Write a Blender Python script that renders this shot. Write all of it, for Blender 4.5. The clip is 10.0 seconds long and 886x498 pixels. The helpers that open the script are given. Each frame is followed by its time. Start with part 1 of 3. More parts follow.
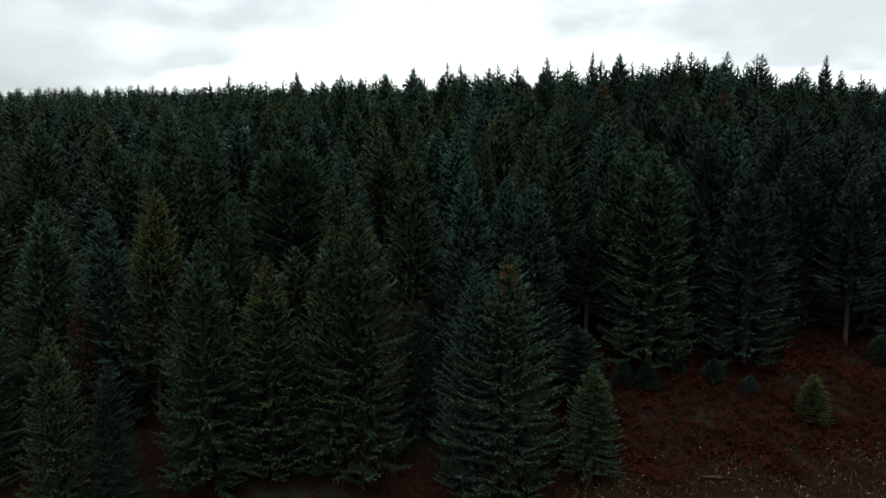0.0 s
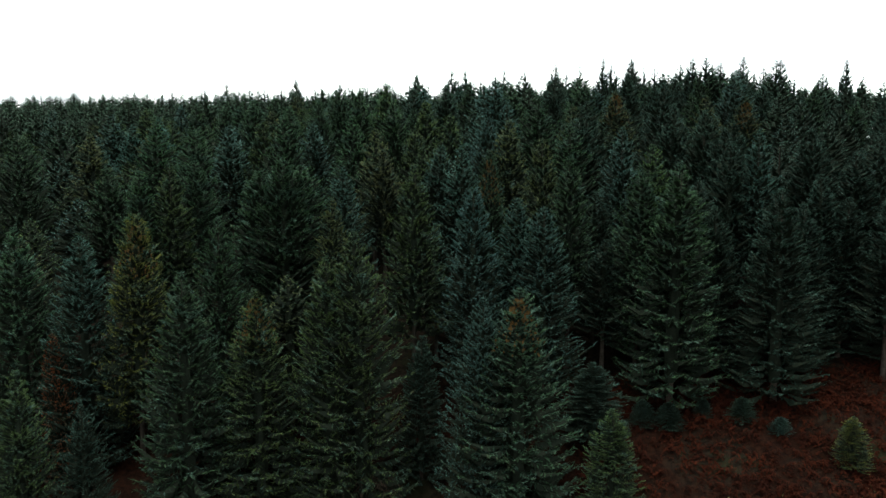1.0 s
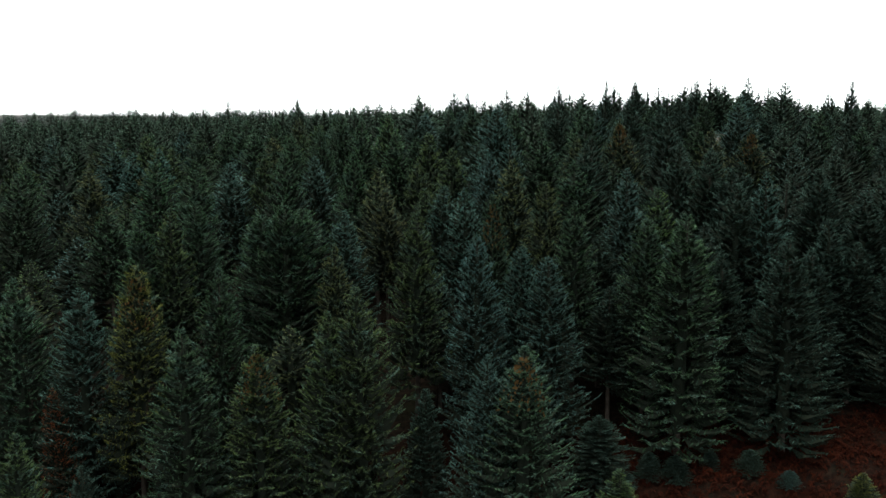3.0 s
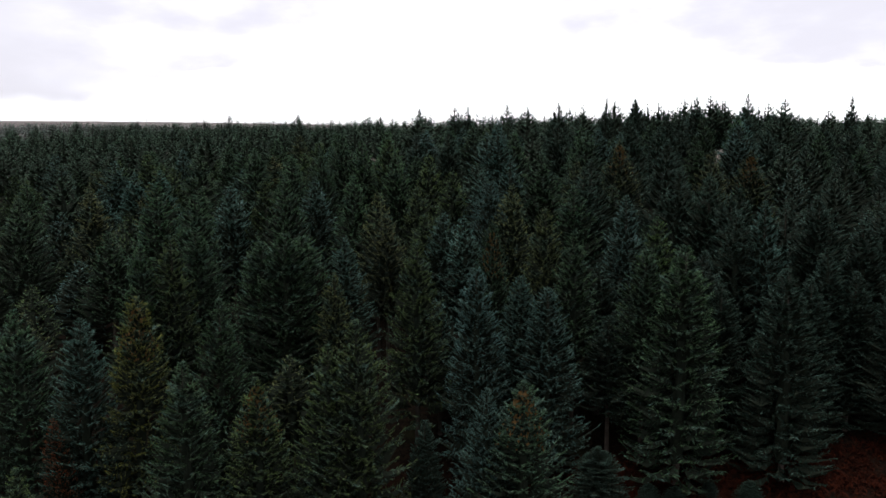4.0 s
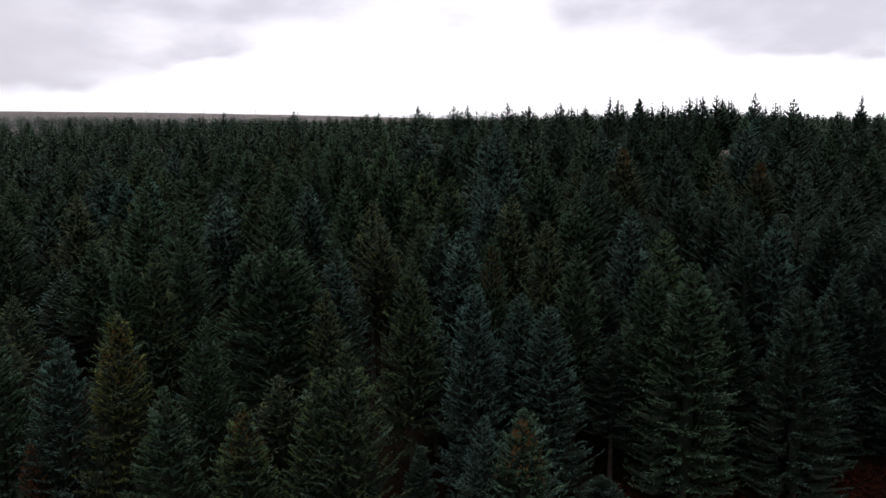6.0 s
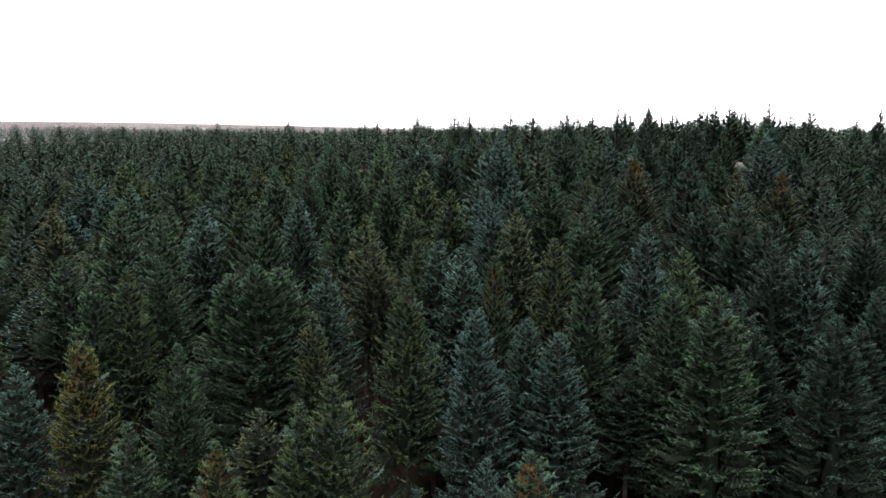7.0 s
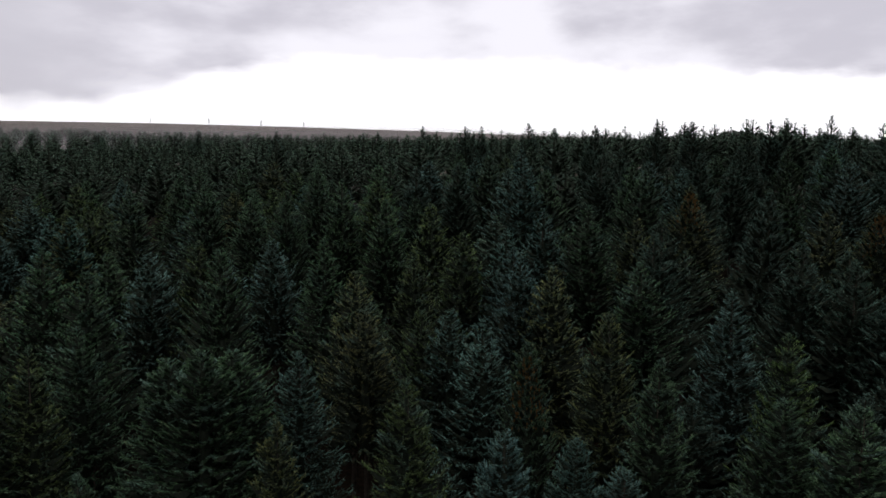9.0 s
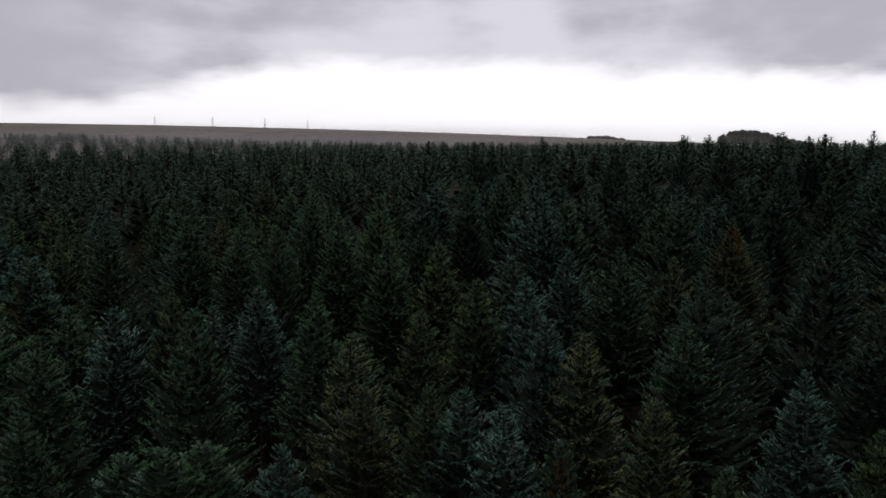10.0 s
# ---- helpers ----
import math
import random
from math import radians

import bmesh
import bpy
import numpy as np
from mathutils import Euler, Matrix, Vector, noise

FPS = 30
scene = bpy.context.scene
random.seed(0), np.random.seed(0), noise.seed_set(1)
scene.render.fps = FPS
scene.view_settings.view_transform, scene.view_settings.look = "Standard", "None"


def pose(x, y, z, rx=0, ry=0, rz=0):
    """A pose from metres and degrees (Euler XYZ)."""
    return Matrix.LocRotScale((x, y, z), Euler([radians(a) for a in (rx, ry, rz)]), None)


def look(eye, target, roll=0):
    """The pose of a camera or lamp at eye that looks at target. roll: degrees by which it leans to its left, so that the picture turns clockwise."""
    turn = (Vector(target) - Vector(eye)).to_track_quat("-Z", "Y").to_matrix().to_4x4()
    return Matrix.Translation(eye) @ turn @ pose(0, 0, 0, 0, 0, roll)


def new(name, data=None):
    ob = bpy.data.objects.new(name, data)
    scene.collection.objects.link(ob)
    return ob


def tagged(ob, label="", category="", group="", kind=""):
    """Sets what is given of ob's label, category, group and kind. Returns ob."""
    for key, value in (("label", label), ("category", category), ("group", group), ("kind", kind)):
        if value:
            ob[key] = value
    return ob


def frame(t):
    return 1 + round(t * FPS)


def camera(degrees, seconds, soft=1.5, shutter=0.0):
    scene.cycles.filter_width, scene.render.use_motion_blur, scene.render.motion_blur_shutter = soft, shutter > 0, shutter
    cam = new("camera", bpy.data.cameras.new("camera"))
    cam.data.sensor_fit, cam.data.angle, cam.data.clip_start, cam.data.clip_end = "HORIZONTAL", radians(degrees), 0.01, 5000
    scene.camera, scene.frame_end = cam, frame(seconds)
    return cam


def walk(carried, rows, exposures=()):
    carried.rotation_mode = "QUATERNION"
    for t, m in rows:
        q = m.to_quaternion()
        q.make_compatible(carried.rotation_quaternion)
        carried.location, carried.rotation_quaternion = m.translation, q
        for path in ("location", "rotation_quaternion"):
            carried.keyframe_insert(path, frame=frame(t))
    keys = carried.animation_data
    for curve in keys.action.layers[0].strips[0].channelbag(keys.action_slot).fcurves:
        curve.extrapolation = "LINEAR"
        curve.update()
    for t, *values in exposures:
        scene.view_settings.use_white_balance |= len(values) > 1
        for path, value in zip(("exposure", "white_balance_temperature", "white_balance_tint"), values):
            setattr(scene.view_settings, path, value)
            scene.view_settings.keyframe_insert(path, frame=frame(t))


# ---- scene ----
cam = camera(58.8, 10.0, soft=1.5)
METRES, EYE, TILT, LEAN, TURN = 40.0, 12.0, -7.0, 0.0, 0.0
ROWS = [
    (0.0, 0.0, 0.0, 0.0, 0.0, 0.0, 0.0),
    (0.5, 0.0023, 0.066, 0.0224, 0.2, 0.09, 0.05),
    (1.0, 0.0025, 0.1066, 0.0462, 0.39, 0.08, 0.16),
    (1.5, 0.001, 0.1224, 0.0673, 0.47, -0.14, 0.3),
    (2.0, 0.0005, 0.1248, 0.0892, 0.5, -0.27, 0.36),
    (2.5, 0.0007, 0.1234, 0.1115, 0.54, -0.24, 0.4),
    (4.0, 0.0054, 0.118, 0.1786, 0.69, 0.07, 0.44),
    (4.5, 0.0064, 0.1152, 0.2018, 0.73, 0.07, 0.47),
    (5.0, 0.0075, 0.1173, 0.2126, 0.69, -0.18, 0.4),
    (5.5, 0.0092, 0.1365, 0.2166, 0.68, -0.1, 0.38),
    (5.7, 0.0099, 0.1530, 0.2184, 0.69, -0.15, 0.35),
    (6.8, 0.0134, 0.2680, 0.2298, 0.78, -2.42, 0.15),
    (6.9, 0.0137, 0.2815, 0.2312, 0.79, -2.20, 0.12),
    (7.0, 0.0139, 0.2957, 0.2328, 0.81, 0.14, 0.1),
    (7.1, 0.0136, 0.3108, 0.2352, 0.82, 0.16, 0.08),
    (7.5, 0.0116, 0.3738, 0.2468, 0.86, 0.22, 0.01),
    (8.0, 0.0085, 0.4583, 0.2688, 0.96, 0.19, -0.11),
    (8.5, 0.0046, 0.5474, 0.2975, 1.08, 0.05, -0.17),
    (9.0, -0.0016, 0.6317, 0.3276, 1.13, 0.1, -0.25),
    (9.5, -0.0074, 0.7199, 0.3638, 1.3, 0.19, -0.22),
    (10.0, -0.0132, 0.7957, 0.4018, 1.47, -0.06, -0.12),
]
EXPOSURES = [(0.0, -0.05, 6350, -3), (0.1, 0.35, 6350, -3), (0.2, 0.60, 6350, -3), (1.0, 0.65, 6350, -3), (2.7, 0.60, 6350, 0), (4.0, 0.07, 6400, 13), (5.7, -0.30, 6400, 16),
             (6.8, 0.8, 6450, 17), (7.1, 1.3, 6500, 19), (7.5, 1.22, 6500, 19), (8.0, 0.42, 6450, 17), (8.5, -0.14, 6450, 15), (9.0, -0.46, 6450, 15), (10.0, -0.88, 6450, 15)]
walk(cam, [(t, pose(0, 0, EYE, TILT, LEAN, TURN) @ pose(METRES * x, METRES * y, METRES * z, 90 + pitch, roll, yaw))
           for t, x, y, z, yaw, pitch, roll in ROWS], EXPOSURES)

# ---- light: an overcast winter sky ----
SUN_HEIGHT, SUN_TURN, DOME = 66.0, 205.0, 0.88


class Nodes:
    """Short hand for node trees."""

    def __init__(self, tree):
        self.tree = tree
        tree.nodes.clear()

    def add(self, kind, **values):
        node = self.tree.nodes.new(kind)
        for key, value in values.items():
            if key in ("operation", "blend_type", "data_type", "interpolation_type", "sky_type", "sun_disc", "sun_elevation",
                       "sun_rotation", "noise_dimensions", "clamp", "use_clamp"):
                setattr(node, key, value)
        return node

    def link(self, a, b):
        self.tree.links.new(a, b)

    def put(self, value, socket):
        if hasattr(value, "is_linked"):
            self.link(value, socket)
        else:
            socket.default_value = value

    def math(self, operation, a, b=0.0, c=0.0, clamp=False):
        node = self.tree.nodes.new("ShaderNodeMath")
        node.operation, node.use_clamp = operation, clamp
        for value, socket in zip((a, b, c), node.inputs):
            self.put(value, socket)
        return node.outputs[0]

    def smooth(self, value, low, high):
        node = self.tree.nodes.new("ShaderNodeMapRange")
        node.interpolation_type = "SMOOTHSTEP"
        self.put(value, node.inputs[0])
        self.put(low, node.inputs[1])
        self.put(high, node.inputs[2])
        return node.outputs[0]

    def mix(self, factor, a, b, blend="MIX"):
        node = self.tree.nodes.new("ShaderNodeMix")
        node.data_type, node.blend_type = "RGBA", blend
        self.put(factor, node.inputs[0])
        self.put(a, node.inputs[6])
        self.put(b, node.inputs[7])
        return node.outputs[2]

    def noise(self, vector, scale, detail=4.0, rough=0.55):
        node = self.tree.nodes.new("ShaderNodeTexNoise")
        if vector is not None:
            self.link(vector, node.inputs["Vector"])
        node.inputs["Scale"].default_value = scale
        node.inputs["Detail"].default_value = detail
        node.inputs["Roughness"].default_value = rough
        return node.outputs["Fac"]


world = bpy.data.worlds.new("overcast_sky")
scene.world = world
world.use_nodes = True
N = Nodes(world.node_tree)
sky = N.add("ShaderNodeTexSky", sky_type="NISHITA", sun_disc=False, sun_elevation=radians(SUN_HEIGHT), sun_rotation=radians(SUN_TURN))
way = N.add("ShaderNodeTexCoord").outputs["Generated"]
split = N.add("ShaderNodeSeparateXYZ")
N.link(way, split.inputs[0])
sx, sy, sz = split.outputs
stretched = N.add("ShaderNodeCombineXYZ")
N.link(sx, stretched.inputs[0])
N.link(N.math("MULTIPLY", sy, 0.5), stretched.inputs[1])
N.link(N.math("MULTIPLY", sz, 2.6), stretched.inputs[2])
ragged, frayed = N.noise(stretched.outputs[0], 5.0, 4.0, 0.5), N.noise(stretched.outputs[0], 16.0, 4.0, 0.6)
puffs, wisps = N.noise(stretched.outputs[0], 3.4, 3.0, 0.5), N.noise(stretched.outputs[0], 13.0, 4.0, 0.55)
# thick cloud all round, lighter overhead; ahead a bright gap under the cloud base, which hangs lower in the west
west = N.smooth(sx, -0.14, -0.52)
base = N.math("SUBTRACT", N.math("SUBTRACT", 0.106, N.math("MULTIPLY", N.smooth(sx, 0.06, 0.28), 0.022)), N.math("MULTIPLY", west, 0.062))
edge = N.math("ADD", N.math("SUBTRACT", sz, base), N.math("MULTIPLY", N.math("SUBTRACT", ragged, 0.5), 0.05))
edge = N.math("ADD", edge, N.math("MULTIPLY", N.math("SUBTRACT", frayed, 0.5), 0.035))
cover = N.smooth(edge, -0.010, 0.022)
body = N.math("ADD", N.math("MULTIPLY", puffs, 0.70), N.math("MULTIPLY", wisps, 0.30))
parting = N.smooth(N.math("ABSOLUTE", N.math("SUBTRACT", N.math("ADD", sx, N.math("MULTIPLY", sz, 0.35)), 0.130)), 0.080, 0.0)
body = N.math("ADD", body, N.math("MULTIPLY", parting, 0.20))
grey = N.mix(N.smooth(body, 0.38, 0.68), (0.87, 0.86, 0.93, 1), (1.34, 1.34, 1.40, 1))
grey = N.mix(N.smooth(sx, -0.34, -0.54), grey, (0.85, 0.84, 0.90, 1))
front = N.mix(cover, (1.95, 1.96, 1.98, 1), grey)
overcast = N.mix(N.math("POWER", N.math("MAXIMUM", sz, 0.0), 1.4), (DOME / 6, DOME / 6, DOME / 5.7, 1), (DOME, DOME, DOME * 1.03, 1))
ahead = N.math("MULTIPLY", N.smooth(sy, 0.35, 0.80), N.smooth(sz, 0.42, 0.20))
cloud = N.mix(ahead, overcast, front)
thin = N.mix(0.06, cloud, N.mix(1.0, sky.outputs[0], (0.10, 0.10, 0.10, 1), "MULTIPLY"))
glow = N.add("ShaderNodeBackground")
N.link(thin, glow.inputs[0])
glow.inputs[1].default_value = 1.0
N.link(glow.outputs[0], N.add("ShaderNodeOutputWorld").inputs[0])

sun = new("sun", bpy.data.lights.new("sun", "SUN"))
sun.data.energy, sun.data.angle, sun.data.color = 0.25, radians(40), (1.0, 0.96, 0.90)
sun.matrix_world = look((0, 0, 200), (200 * math.sin(radians(180 - SUN_TURN)) * -1, 200 * math.cos(radians(180 - SUN_TURN)), 200 - 200 * math.tan(radians(SUN_HEIGHT))))


# ---- materials ----
def material(name):
    mat = bpy.data.materials.new(name)
    mat.use_nodes = True
    n = Nodes(mat.node_tree)
    shader = n.add("ShaderNodeBsdfPrincipled")
    n.link(shader.outputs[0], n.add("ShaderNodeOutputMaterial").inputs[0])
    return mat, n, shader


def needle_material(name, pale):
    """Spruce needles: the tint of each tree, sprays that differ, glaucous patches. pale: brightness, for young growth
    and for painted contrast of lit tips.
    """
    mat, n, shader = material(name)
    info = n.add("ShaderNodeObjectInfo")
    spray = n.add("ShaderNodeNewGeometry").outputs["Random Per Island"]
    where = n.add("ShaderNodeTexCoord").outputs["Object"]
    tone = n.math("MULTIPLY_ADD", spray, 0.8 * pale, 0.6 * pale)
    patch = n.noise(where, 0.9, 3.0)
    fine = n.noise(where, 13.0, 4.0, 0.7)
    tint = n.mix(n.smooth(patch, 0.42, 0.68), info.outputs["Color"], (0.058, 0.100, 0.078, 1))
    tint = n.mix(n.math("MULTIPLY", n.smooth(spray, 0.90, 0.99), 0.35), tint, (0.085, 0.070, 0.042, 1))
    both = n.math("MULTIPLY", tone, n.math("MULTIPLY_ADD", n.smooth(fine, 0.36, 0.64), 1.0, 0.5))
    grey = n.add("ShaderNodeCombineColor")
    for socket in grey.inputs[:3]:
        n.link(both, socket)
    n.link(n.mix(1.0, tint, grey.outputs[0], "MULTIPLY"), shader.inputs["Base Color"])
    shader.inputs["Roughness"].default_value = 0.7
    shader.inputs["Specular IOR Level"].default_value = 0.12
    relief = n.add("ShaderNodeBump")
    relief.inputs["Strength"].default_value, relief.inputs["Distance"].default_value = 1.0, 0.12
    n.link(fine, relief.inputs["Height"])
    n.link(relief.outputs[0], shader.inputs["Normal"])
    return mat


def mottled(name, dark, light, scale, rough=0.9, bump=0.0, fine=6.0):
    mat, n, shader = material(name)
    where = n.add("ShaderNodeTexCoord").outputs["Object"]
    spray = n.add("ShaderNodeNewGeometry").outputs["Random Per Island"]
    a = n.noise(where, scale, 5.0, 0.6)
    b = n.noise(where, scale * fine, 4.0, 0.6)
    f = n.math("ADD", n.math("MULTIPLY", a, 0.55), n.math("ADD", n.math("MULTIPLY", b, 0.3), n.math("MULTIPLY", spray, 0.15)))
    n.link(n.mix(n.smooth(f, 0.3, 0.7), (*dark, 1), (*light, 1)), shader.inputs["Base Color"])
    shader.inputs["Roughness"].default_value = rough
    shader.inputs["Specular IOR Level"].default_value = 0.2
    if bump:
        node = n.add("ShaderNodeBump")
        node.inputs["Strength"].default_value, node.inputs["Distance"].default_value = 0.7, bump
        n.link(b, node.inputs["Height"])
        n.link(node.outputs[0], shader.inputs["Normal"])
    return mat


def ground_material():
    """Needle litter under the wood, bracken litter in the clearing, pale moor grass far off."""
    mat, n, shader = material("forest_ground")
    where = n.add("ShaderNodeTexCoord").outputs["Object"]
    cut = n.add("ShaderNodeSeparateXYZ")
    n.link(where, cut.inputs[0])
    broad, fine, far = n.noise(where, 0.25, 5.0, 0.6), n.noise(where, 3.5, 5.0, 0.65), n.noise(where, 0.012, 6.0, 0.6)
    litter = n.mix(n.smooth(fine, 0.35, 0.68), (0.018, 0.014, 0.010, 1), (0.050, 0.032, 0.020, 1))
    moss = n.mix(n.smooth(broad, 0.56, 0.70), litter, (0.040, 0.042, 0.020, 1))
    red = n.mix(n.smooth(fine, 0.3, 0.7), (0.014, 0.006, 0.004, 1), (0.044, 0.016, 0.008, 1))
    moss = n.mix(n.math("MULTIPLY", n.smooth(cut.outputs[1], 61.0, 57.0), n.smooth(broad, 0.62, 0.46)), moss, red)
    heath = n.mix(n.smooth(far, 0.35, 0.65), (0.200, 0.165, 0.138, 1), (0.300, 0.255, 0.210, 1))
    n.link(n.mix(n.smooth(cut.outputs[1], 300.0, 345.0), moss, heath), shader.inputs["Base Color"])
    shader.inputs["Roughness"].default_value = 0.95
    shader.inputs["Specular IOR Level"].default_value = 0.15
    node = n.add("ShaderNodeBump")
    node.inputs["Strength"].default_value, node.inputs["Distance"].default_value = 0.8, 0.12
    n.link(fine, node.inputs["Height"])
    n.link(node.outputs[0], shader.inputs["Normal"])
    return mat


# shoots much paler than needles: young growth, plus tip highlights put into the colour
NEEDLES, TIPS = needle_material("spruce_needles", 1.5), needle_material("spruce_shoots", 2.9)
# inner twigs, their colour deepened to carry the shade inside the crown
TWIGS = mottled("twigs_with_painted_shade", (0.026, 0.038, 0.026), (0.058, 0.072, 0.048), 1.2, 0.95, 0.05)
BARK = mottled("spruce_bark", (0.055, 0.043, 0.036), (0.20, 0.16, 0.13), 2.5, 0.95, 0.02)
CONES = mottled("spruce_cones", (0.20, 0.115, 0.040), (0.42, 0.26, 0.105), 3.0, 0.8)
DEAD = mottled("dead_twigs", (0.06, 0.045, 0.032), (0.16, 0.12, 0.085), 2.0, 0.95)
BRACKEN = mottled("dead_bracken", (0.026, 0.0066, 0.0034), (0.106, 0.0235, 0.009), 0.5, 0.95, 0.0, 6.0)
GRASS = mottled("rough_grass", (0.050, 0.042, 0.018), (0.17, 0.13, 0.06), 0.6, 0.9)
LEAF = mottled("pale_leaves", (0.14, 0.13, 0.05), (0.36, 0.33, 0.16), 1.0, 0.7)


def mist_material(name, most, top, foot, west, east):
    """Thin drifting mist: mostly clear, the rest scatters light both ways. It thins out from foot to top and from west to east."""
    mat, n, shader = material(name)
    mat.node_tree.nodes.remove(shader)
    where = n.add("ShaderNodeTexCoord").outputs["Object"]
    cut = n.add("ShaderNodeSeparateXYZ")
    n.link(where, cut.inputs[0])
    drift = n.math("MULTIPLY_ADD", n.smooth(n.noise(where, 0.018, 5.0, 0.55), 0.34, 0.66), 0.7, 0.3)
    thick = n.math("MULTIPLY", drift, n.math("MULTIPLY", n.smooth(cut.outputs[2], top, foot), n.smooth(cut.outputs[0], east, west)))
    clear, front, back = n.add("ShaderNodeBsdfTransparent"), n.add("ShaderNodeBsdfDiffuse"), n.add("ShaderNodeBsdfTranslucent")
    front.inputs[0].default_value = back.inputs[0].default_value = (0.86, 0.82, 0.82, 1)
    half, whole = n.add("ShaderNodeMixShader"), n.add("ShaderNodeMixShader")
    n.link(front.outputs[0], half.inputs[1])
    n.link(back.outputs[0], half.inputs[2])
    n.link(n.math("MULTIPLY", thick, most), whole.inputs[0])
    n.link(clear.outputs[0], whole.inputs[1])
    n.link(half.outputs[0], whole.inputs[2])
    out = [node for node in mat.node_tree.nodes if node.type == "OUTPUT_MATERIAL"][0]
    n.link(whole.outputs[0], out.inputs[0])
    return mat


MIST = mist_material("thin_mist", 0.14, 37.0, 25.0, -90.0, 28.0)
FOG = mist_material("moor_fog", 0.72, 38.0, 24.0, -60.0, 260.0)
STEEL = mottled("galvanised_steel", (0.22, 0.23, 0.24), (0.34, 0.35, 0.36), 1.0, 0.6)
GROUND = ground_material()


# ---- helpers for meshes ----
def mesh_of(name, verts, faces, mat, smooth=False):
    """A mesh from an array of points and an array of quads or triangles."""
    verts, faces = np.asarray(verts, np.float32), np.asarray(faces, np.int32)
    me = bpy.data.meshes.new(name)
    k = faces.shape[1]
    me.vertices.add(len(verts))
    me.vertices.foreach_set("co", verts.ravel())
    me.loops.add(faces.size)
    me.loops.foreach_set("vertex_index", faces.ravel())
    me.polygons.add(len(faces))
    me.polygons.foreach_set("loop_start", np.arange(0, faces.size, k, dtype=np.int32))
    me.polygons.foreach_set("use_smooth", np.full(len(faces), smooth))
    me.update(calc_edges=True)
    me.materials.append(mat)
    return me


def child(name, me, parent, label="", tint=None):
    ob = new(name, me)
    ob.parent = parent
    if tint:
        ob.color = (*tint, 1)
    return tagged(ob, label)


def tube(path, radii, sides=8):
    """Points and quads of a round, tapered tube along a path."""
    path, radii = np.asarray(path, float), np.asarray(radii, float)
    turn = np.linspace(0, 2 * np.pi, sides, endpoint=False)
    along = np.gradient(path, axis=0)
    along /= np.linalg.norm(along, axis=1)[:, None]
    side = np.cross(along, (0.31, 0.95, 0.05))
    side /= np.linalg.norm(side, axis=1)[:, None]
    other = np.cross(along, side)
    verts = path[:, None] + radii[:, None, None] * (np.cos(turn)[None, :, None] * side[:, None] + np.sin(turn)[None, :, None] * other[:, None])
    i = np.arange(len(path) - 1)[:, None] * sides
    j = np.arange(sides)[None]
    k = (j + 1) % sides
    return verts.reshape(-1, 3), np.stack([i + j, i + k, i + sides + k, i + sides + j], -1).reshape(-1, 4)


def sprays(root, way, length, width, arch, rng):
    """Needle sprays that rise to a crest and nod at the tip: arrays of roots, directions, lengths, widths and heights of the crest."""
    across = np.cross(way, (0, 0, 1.0))
    across /= np.linalg.norm(across, axis=1)[:, None] + 1e-9
    roll = rng.normal(0, 0.45, len(way))[:, None]
    across = across * np.cos(roll) + np.cross(way, across) * np.sin(roll)
    mid = root + way * (length * 0.55)[:, None]
    tip = root + way * length[:, None]
    tip[:, 2] -= arch * length
    half = across * (width * 0.5)[:, None]
    n = np.arange(len(root), dtype=np.int32)[:, None] * 4
    return np.stack([root, mid - half, tip, mid + half], 1).reshape(-1, 3), np.concatenate([n + (0, 1, 3), n + (1, 2, 3)])


def shoots(root, way, length, width, rng):
    """Slender pointed shoots, one triangle each: arrays of roots, directions, lengths and widths."""
    across = np.cross(way, (0, 0, 1.0))
    across /= np.linalg.norm(across, axis=1)[:, None] + 1e-9
    roll = rng.normal(0, 0.5, len(way))[:, None]
    half = (across * np.cos(roll) + np.cross(way, across) * np.sin(roll)) * (width * 0.5)[:, None]
    n = np.arange(len(root), dtype=np.int32)[:, None] * 3
    return np.stack([root - half, root + half, root + way * length[:, None]], 1).reshape(-1, 3), n + (0, 1, 2)


def joined(parts):
    verts, faces, n = [], [], 0
    for v, f in parts:
        verts.append(v)
        faces.append(f + n)
        n += len(v)
    return np.concatenate(verts), np.concatenate(faces)


